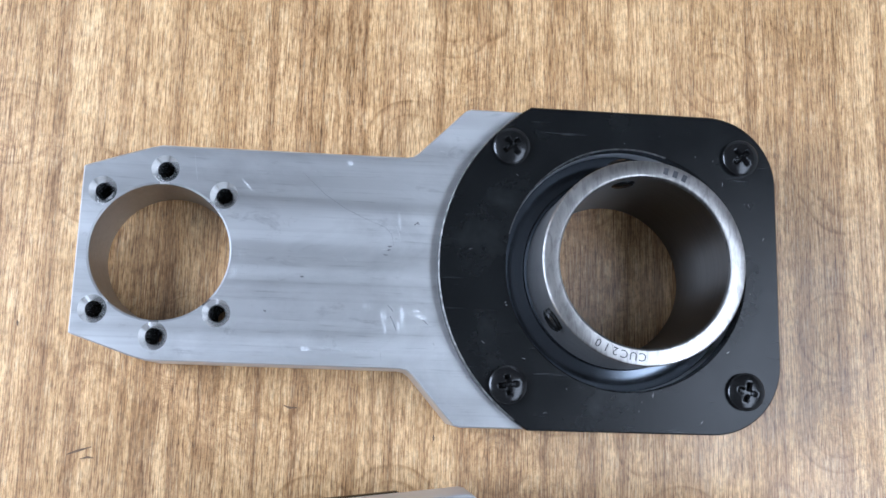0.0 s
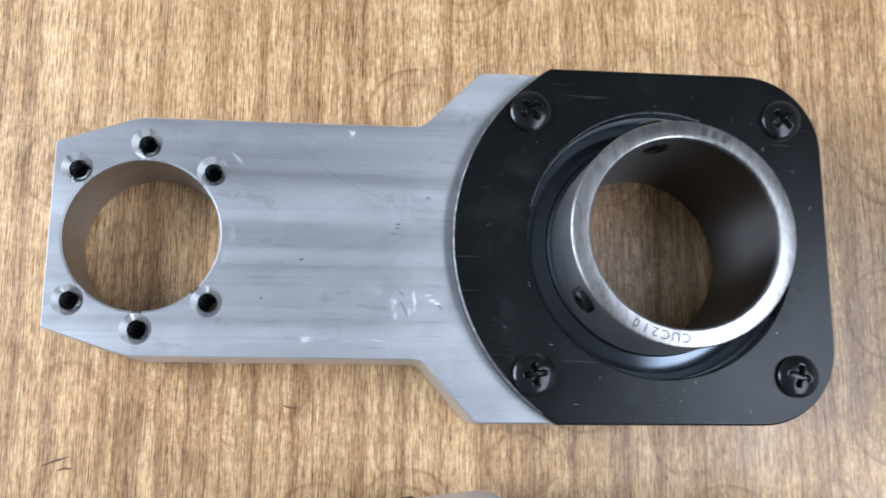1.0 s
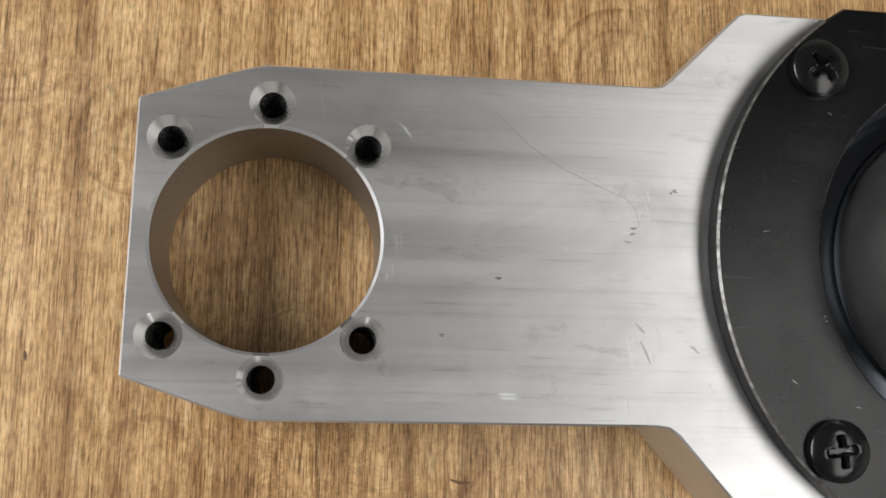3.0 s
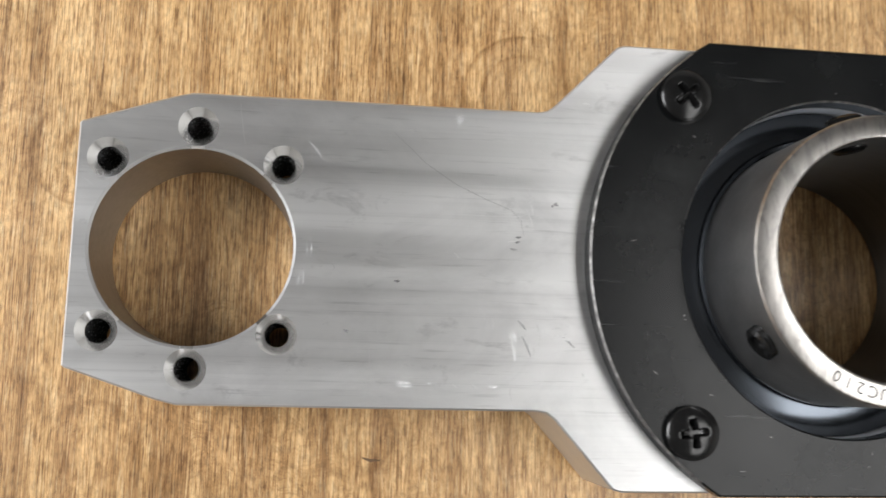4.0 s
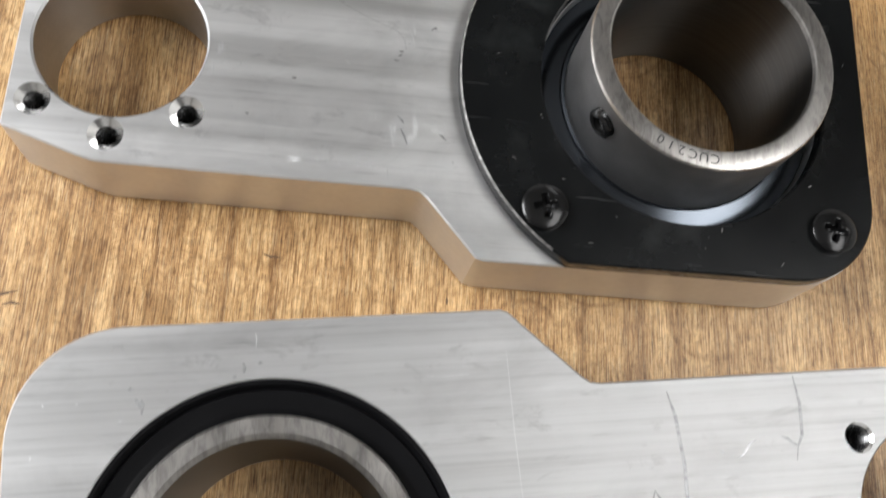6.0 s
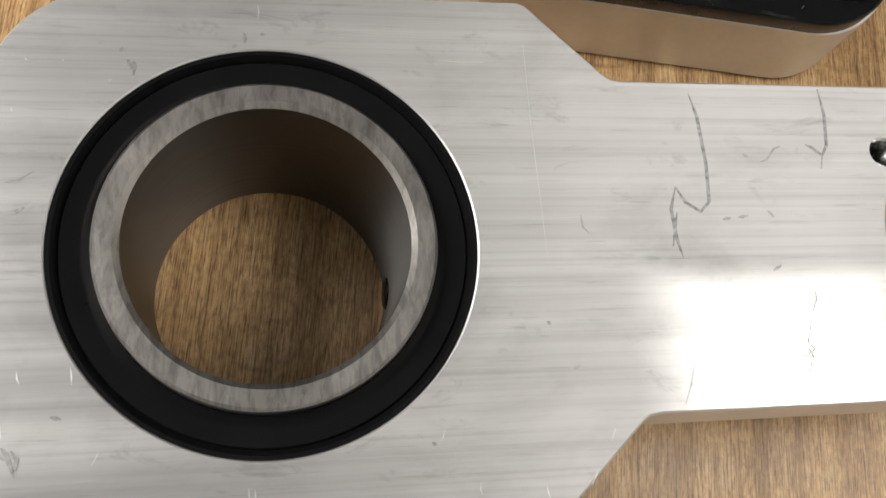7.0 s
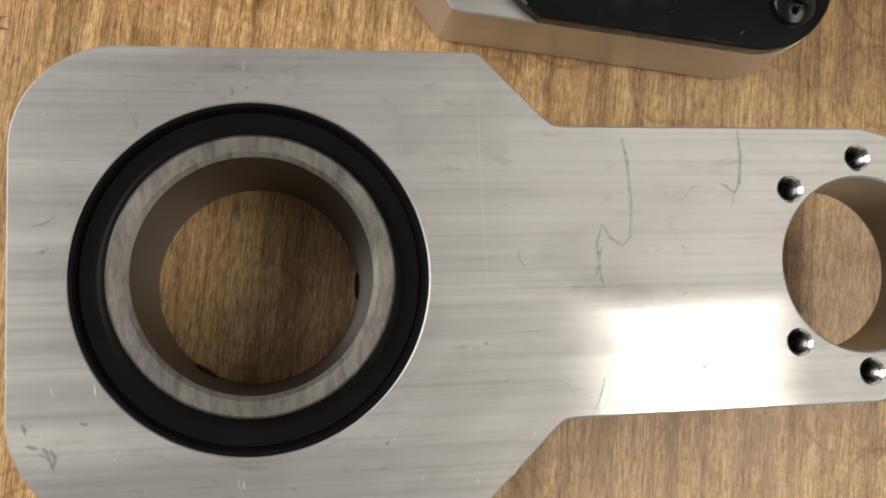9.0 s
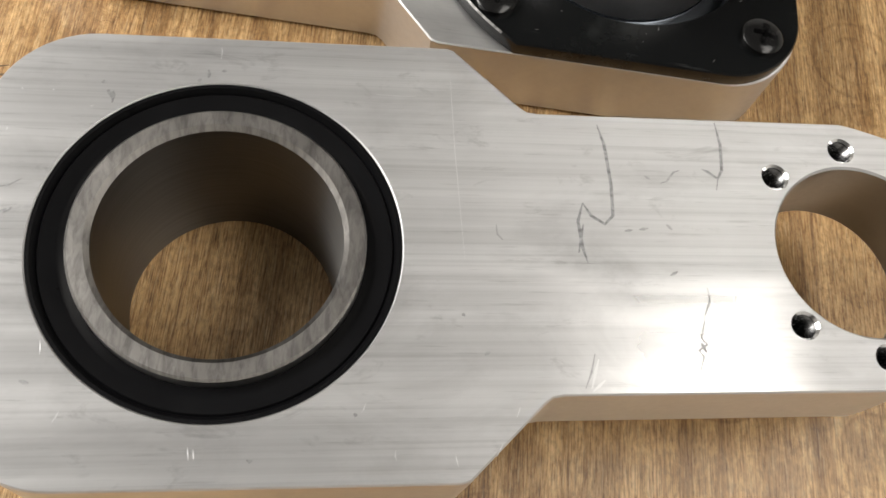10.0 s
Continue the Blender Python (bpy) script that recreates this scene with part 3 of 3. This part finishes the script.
ribbon("pencil_mark", [
    [(0.0414, -0.0101), (0.0412, -0.0132), (0.043, -0.0167)],
    [(0.0433, -0.018), (0.0447, -0.022), (0.0436, -0.0236), (0.0458, -0.0249), (0.0447, -0.0262), (0.0462, -0.0299)],
    [(0.0425, -0.0292), (0.0442, -0.0337)],
    [(0.0698, -0.0256), (0.071, -0.0297), (0.0727, -0.0334)],
    [(0.0488, 0.0166), (0.0473, 0.0171), (0.0451, 0.0197), (0.0436, 0.0202)],
    [(0.0897, 0.0051), (0.0896, 0.0026), (0.0884, 0.0012)],
    [(0.1982, 0.012), (0.1959, 0.0124), (0.1933, 0.0141)],
], 0.0005, DOWN, M_FAINT, arm_b, "faint grey pencil line")
ribbon("smudge", [
    [(0.0593, 0.0039), (0.0583, 0.0041), (0.0574, 0.0042)], [(0.0558, 0.0043), (0.0547, 0.0045), (0.0535, 0.0047)],
    [(0.0525, 0.0185), (0.052, 0.018), (0.0514, 0.0177)], [(0.0489, 0.0058), (0.0483, 0.005), (0.0477, 0.0044)],
    [(0.0987, -0.0164), (0.0984, -0.0167), (0.0981, -0.017)], [(0.0498, -0.0071), (0.0488, -0.0066), (0.0479, -0.0061)],
    [(0.1775, 0.0372), (0.1769, 0.036), (0.1763, 0.0347)], [(0.1525, 0.0432), (0.152, 0.0434), (0.1514, 0.0433)],
    [(0.1975, 0.0060), (0.1960, 0.0063), (0.1945, 0.0072)], [(0.0450, -0.0232), (0.0444, -0.0243), (0.0440, -0.0255)],
    [(0.1965, -0.0370), (0.1945, -0.0376), (0.1935, -0.0405)], [(0.1436, -0.0471), (0.1430, -0.0475), (0.1424, -0.0473)],
], 0.0008, DOWN, M_FAINT, arm_b, "dark grey smudge")
ribbon("scratch", [
    [(0.0691, -0.0268), (0.0702, -0.03), (0.0713, -0.0334)],
    [(0.0681, -0.0315), (0.0696, -0.0328), (0.0711, -0.034)],
], 0.0007, DOWN, M_NICK, arm_b, "bright scratch")
ribbon("scratch", [[(0.0984, 0.0431), (0.0983, 0.0246), (0.0974, -0.0038)], [(0.1165, 0.0385), (0.112, 0.0383), (0.107, 0.0384)]], 0.00014, DOWN, M_NICK, arm_b, "bright scratch")
ribbon("scratch", [
    [(0.0248, 0.0246), (0.0262, 0.0232), (0.0277, 0.0216)], [(0.0574, 0.0317), (0.059, 0.0326), (0.0602, 0.0332)],
    [(0.0459, -0.0282), (0.0485, -0.0279), (0.0512, -0.0277)], [(0.0468, -0.0296), (0.0485, -0.0298), (0.0499, -0.0299)],
    [(0.0089, 0.0329), (0.0096, 0.028), (0.0104, 0.0235)], [(0.0221, -0.0038), (0.0229, -0.006), (0.0237, -0.0092)],
    [(0.075, 0.0116), (0.0762, 0.009), (0.0766, 0.0064)], [(-0.0243, 0.0143), (-0.023, 0.0136), (-0.0215, 0.0123)],
    [(0.0412, -0.015), (0.0413, -0.017), (0.0414, -0.0185)], [(0.0395, -0.021), (0.0397, -0.0235), (0.0398, -0.026)],
], 0.0002, UP, M_NICK, arm_a, "bright scratch")
ribbon("nick", [
    [(0.0584, -0.0292), (0.059, -0.0296), (0.0595, -0.0299)], [(0.0629, -0.0291), (0.0636, -0.0297), (0.0642, -0.0301)],
    [(0.0715, -0.0173), (0.072, -0.0205), (0.0726, -0.0237)], [(0.0797, -0.017), (0.081, -0.0175), (0.0824, -0.0178)],
    [(0.0765, -0.029), (0.078, -0.0288), (0.0795, -0.0278)], [(0.0705, 0.0035), (0.0716, 0.0037), (0.0727, 0.0037)],
    [(0.0583, 0.0006), (0.059, -0.0001), (0.0596, -0.0007)], [(0.0885, 0.0375), (0.0892, 0.0376), (0.0903, 0.0374)],
], 0.0004, UP, M_NICK, arm_a, "bright nick")
ribbon("smudge", [
    [(0.0742, -0.0181), (0.0752, -0.02), (0.0762, -0.0226)], [(0.0732, -0.0145), (0.0742, -0.0155), (0.0751, -0.0166)],
    [(0.0814, 0.0129), (0.082, 0.0127), (0.0827, 0.0125)], [(0.0337, -0.0175), (0.0342, -0.0178), (0.0346, -0.0182)],
    [(0.0712, 0.002), (0.072, 0.0018), (0.0728, 0.0018)], [(0.0834, -0.0178), (0.085, -0.019), (0.0864, -0.0204)],
], 0.0006, UP, M_FAINT, arm_a, "dark grey smudge")
ribbon("scratch", [[(0.044, 0.028), (0.0515, 0.021), (0.0585, 0.0165), (0.0655, 0.0133), (0.0715, 0.011), (0.0738, 0.0085), (0.0745, 0.0048)]], 0.0001, UP, M_FAINT, arm_a, "fine dark scratch")
ribbon("scuff", [
    [(0.0712, -0.0174), (0.0716, -0.019), (0.0721, -0.0207)],
    [(0.0723, -0.0211), (0.0727, -0.0224), (0.0726, -0.0237)],
    [(0.0716, -0.0169), (0.0727, -0.0183), (0.0729, -0.0198)],
    [(0.0775, -0.0148), (0.0779, -0.0164), (0.0776, -0.0185)],
    [(0.0785, -0.0162), (0.0783, -0.0188), (0.0779, -0.0209)],
    [(0.0812, -0.0163), (0.0826, -0.0159), (0.0838, -0.0165)],
    [(0.0816, -0.0177), (0.0833, -0.0179), (0.0847, -0.0172)],
    [(0.0837, -0.0183), (0.0851, -0.0187), (0.086, -0.0178)],
    [(0.0765, -0.0197), (0.077, -0.021), (0.0769, -0.0224)],
    [(0.0457, -0.0288), (0.0471, -0.0291), (0.0489, -0.0289)],
    [(0.0459, -0.0297), (0.0474, -0.0299), (0.0491, -0.0296)],
    [(0.0528, -0.0289), (0.0535, -0.029), (0.0541, -0.0288)],
    [(0.0629, -0.029), (0.0633, -0.0295), (0.0638, -0.0298)],
    [(0.0661, -0.0294), (0.0676, -0.0296), (0.0691, -0.0293)],
    [(0.058, 0.0328), (0.0592, 0.032), (0.0586, 0.0305)],
    [(0.0594, 0.0332), (0.0599, 0.032), (0.0595, 0.0309)],
    [(0.0476, 0.0289), (0.0483, 0.0284), (0.0486, 0.0291)],
    [(0.0882, -0.026), (0.0884, -0.0264), (0.0887, -0.027)],
    [(0.0743, 0.0067), (0.0751, 0.0073), (0.076, 0.0075)],
    [(0.0757, 0.0164), (0.0761, 0.0129), (0.0768, 0.0094)],
], 0.0006, UP, M_SCUFF, arm_a, "pale rubbed scuff")
ribbon("scratch", [
    [(0.0653, -0.0129), (0.0656, -0.0144), (0.0656, -0.0159)],
    [(0.0663, -0.0137), (0.0665, -0.015), (0.0665, -0.0163)],
    [(0.0672, -0.014), (0.0675, -0.0153), (0.0675, -0.0167)],
    [(0.0681, -0.0143), (0.0683, -0.0154), (0.0683, -0.0166)],
    [(0.0233, -0.0053), (0.0235, -0.0066), (0.0235, -0.0078)],
    [(0.0242, -0.004), (0.0244, -0.0057), (0.0245, -0.0078)],
    [(0.0257, 0.0028), (0.026, 0.0007), (0.0261, -0.0018)],
    [(0.0248, 0.002), (0.0251, 0.0003), (0.0251, -0.0014)],
    [(0.0579, -0.0272), (0.0581, -0.0277), (0.0576, -0.0282)],
    [(0.0716, -0.0291), (0.0715, -0.0308), (0.0718, -0.0326)],
    [(0.0307, -0.0029), (0.0313, -0.0037), (0.031, -0.0044)],
    [(0.0586, 0.0002), (0.059, -0.0003), (0.0593, -0.0007)],
    [(0.0245, 0.0248), (0.0261, 0.0231), (0.0278, 0.021)],
    [(0.025, 0.0244), (0.0265, 0.0231), (0.0272, 0.022)],
], 0.0002, UP, M_SCUFF, arm_a, "bright scratch")
ribbon("smudge", [
    [(0.081, 0.0122), (0.0812, 0.0123), (0.0815, 0.0125)],
    [(0.0818, 0.0129), (0.0821, 0.013), (0.0823, 0.0132)],
    [(0.0341, -0.0177), (0.0344, -0.0178), (0.0347, -0.0177)],
    [(0.0724, 0.0034), (0.0729, 0.0035), (0.0736, 0.0037)],
    [(0.0725, 0.0047), (0.0732, 0.0046), (0.0739, 0.0048)],
    [(0.0447, -0.0063), (0.0454, -0.0064), (0.046, -0.0063)],
], 0.0006, UP, M_PENCIL, arm_a, "dark speck")
ribbon("smudge", [
    [(0.1777, 0.0371), (0.1772, 0.0363), (0.1765, 0.0353)],
    [(0.1765, 0.0369), (0.1762, 0.036), (0.1764, 0.0338)],
    [(0.1772, 0.0367), (0.1767, 0.0357), (0.1762, 0.0346)],
    [(0.1578, 0.0403), (0.1575, 0.0406), (0.1571, 0.0409)],
    [(0.1556, 0.0436), (0.1554, 0.0424), (0.1555, 0.0413)],
    [(0.1792, 0.039), (0.1787, 0.0393), (0.178, 0.039)],
    [(0.2, -0.0304), (0.1995, -0.0314), (0.1992, -0.0327)],
    [(0.1992, -0.0349), (0.1977, -0.0355), (0.1965, -0.0358)],
    [(0.1958, -0.0355), (0.1949, -0.0366), (0.1945, -0.0386)],
    [(0.1942, -0.0361), (0.1932, -0.0375), (0.1934, -0.0395)],
    [(0.1883, -0.0307), (0.1873, -0.031), (0.1864, -0.0312)],
    [(0.0943, -0.0258), (0.0937, -0.0254), (0.093, -0.0251)],
    [(0.1224, -0.0381), (0.122, -0.0385), (0.1216, -0.0384)],
], 0.0009, DOWN, M_FAINT, arm_b, "dark grey smudge")
ribbon("scratch", [
    [(0.198, 0.0268), (0.1979, 0.0263), (0.198, 0.0258)],
    [(0.1962, 0.037), (0.196, 0.0367), (0.1958, 0.0365)],
    [(0.1896, 0.0368), (0.1894, 0.0367), (0.1891, 0.0366)],
    [(0.181, 0.0329), (0.1807, 0.0326), (0.1803, 0.0331)],
    [(0.1529, 0.05), (0.1527, 0.0485), (0.1529, 0.0466)],
    [(0.161, 0.0281), (0.1607, 0.0276), (0.1609, 0.0271)],
    [(0.1963, -0.031), (0.1961, -0.0326), (0.1958, -0.0344)],
    [(0.1941, -0.0227), (0.194, -0.0239), (0.1935, -0.0249)],
    [(0.1853, -0.0222), (0.1851, -0.0238), (0.185, -0.0254)],
    [(0.1551, -0.0443), (0.155, -0.0455), (0.1548, -0.047)],
    [(0.154, -0.0448), (0.1539, -0.0458), (0.1538, -0.0469)],
    [(0.1801, -0.0369), (0.1806, -0.0381), (0.1812, -0.0391)],
    [(0.1139, -0.0457), (0.1141, -0.0469), (0.1138, -0.0478)],
    [(0.1017, -0.0467), (0.1015, -0.0481), (0.1012, -0.0493)],
    [(0.0873, -0.0371), (0.0878, -0.0383), (0.0883, -0.0394)],
    [(0.0915, -0.0446), (0.0923, -0.046), (0.0931, -0.0474)],
    [(0.1199, -0.0359), (0.1203, -0.0372), (0.1208, -0.038)],
], 0.00028, DOWN, M_SCUFF, arm_b, "pale scratch")
ribbon("gouge", [[(-0.0305, -0.0655), (-0.0270, -0.0642), (-0.0225, -0.0628)], [(-0.026, -0.0668), (-0.0235, -0.0662), (-0.0215, -0.0664)],
                 [(0.0915, -0.0560), (0.0916, -0.0570), (0.0917, -0.0582)], [(-0.0505, -0.0215), (-0.0503, -0.0225), (-0.0502, -0.0236)],
                 [(0.0400, -0.0475), (0.0420, -0.0482), (0.0445, -0.0481)]], 0.0008, 0.00004, M_GOUGE, table, "dark gouge in the veneer")
rng = random.Random(5)
# specks and rubbed spots on the black plate
for k in range(22):
    a, r = rng.uniform(60, 300), rng.uniform(0.042, 0.057)
    if k > 13:
        a = rng.uniform(-60, 60)
        r = rng.uniform(0.042, 0.048)
    px, py = BX + r * math.cos(radians(a)), r * math.sin(radians(a))
    if abs(py) < 0.051 and min(math.hypot(px - BX - sx * 0.0389, py - sy * 0.0389) for sx in (-1, 1) for sy in (-1, 1)) > 0.008:
        d, w = rng.uniform(0, math.pi), rng.uniform(0.0003, 0.0016)
        ribbon("scratch", [[(px, py), (px + w * math.cos(d) * 0.5, py + w * math.sin(d) * 0.5), (px + w * math.cos(d), py + w * math.sin(d))]], rng.uniform(0.00015, 0.0003), TH + 0.00513, M_WORN, arm_a, "bare fleck in the black finish")
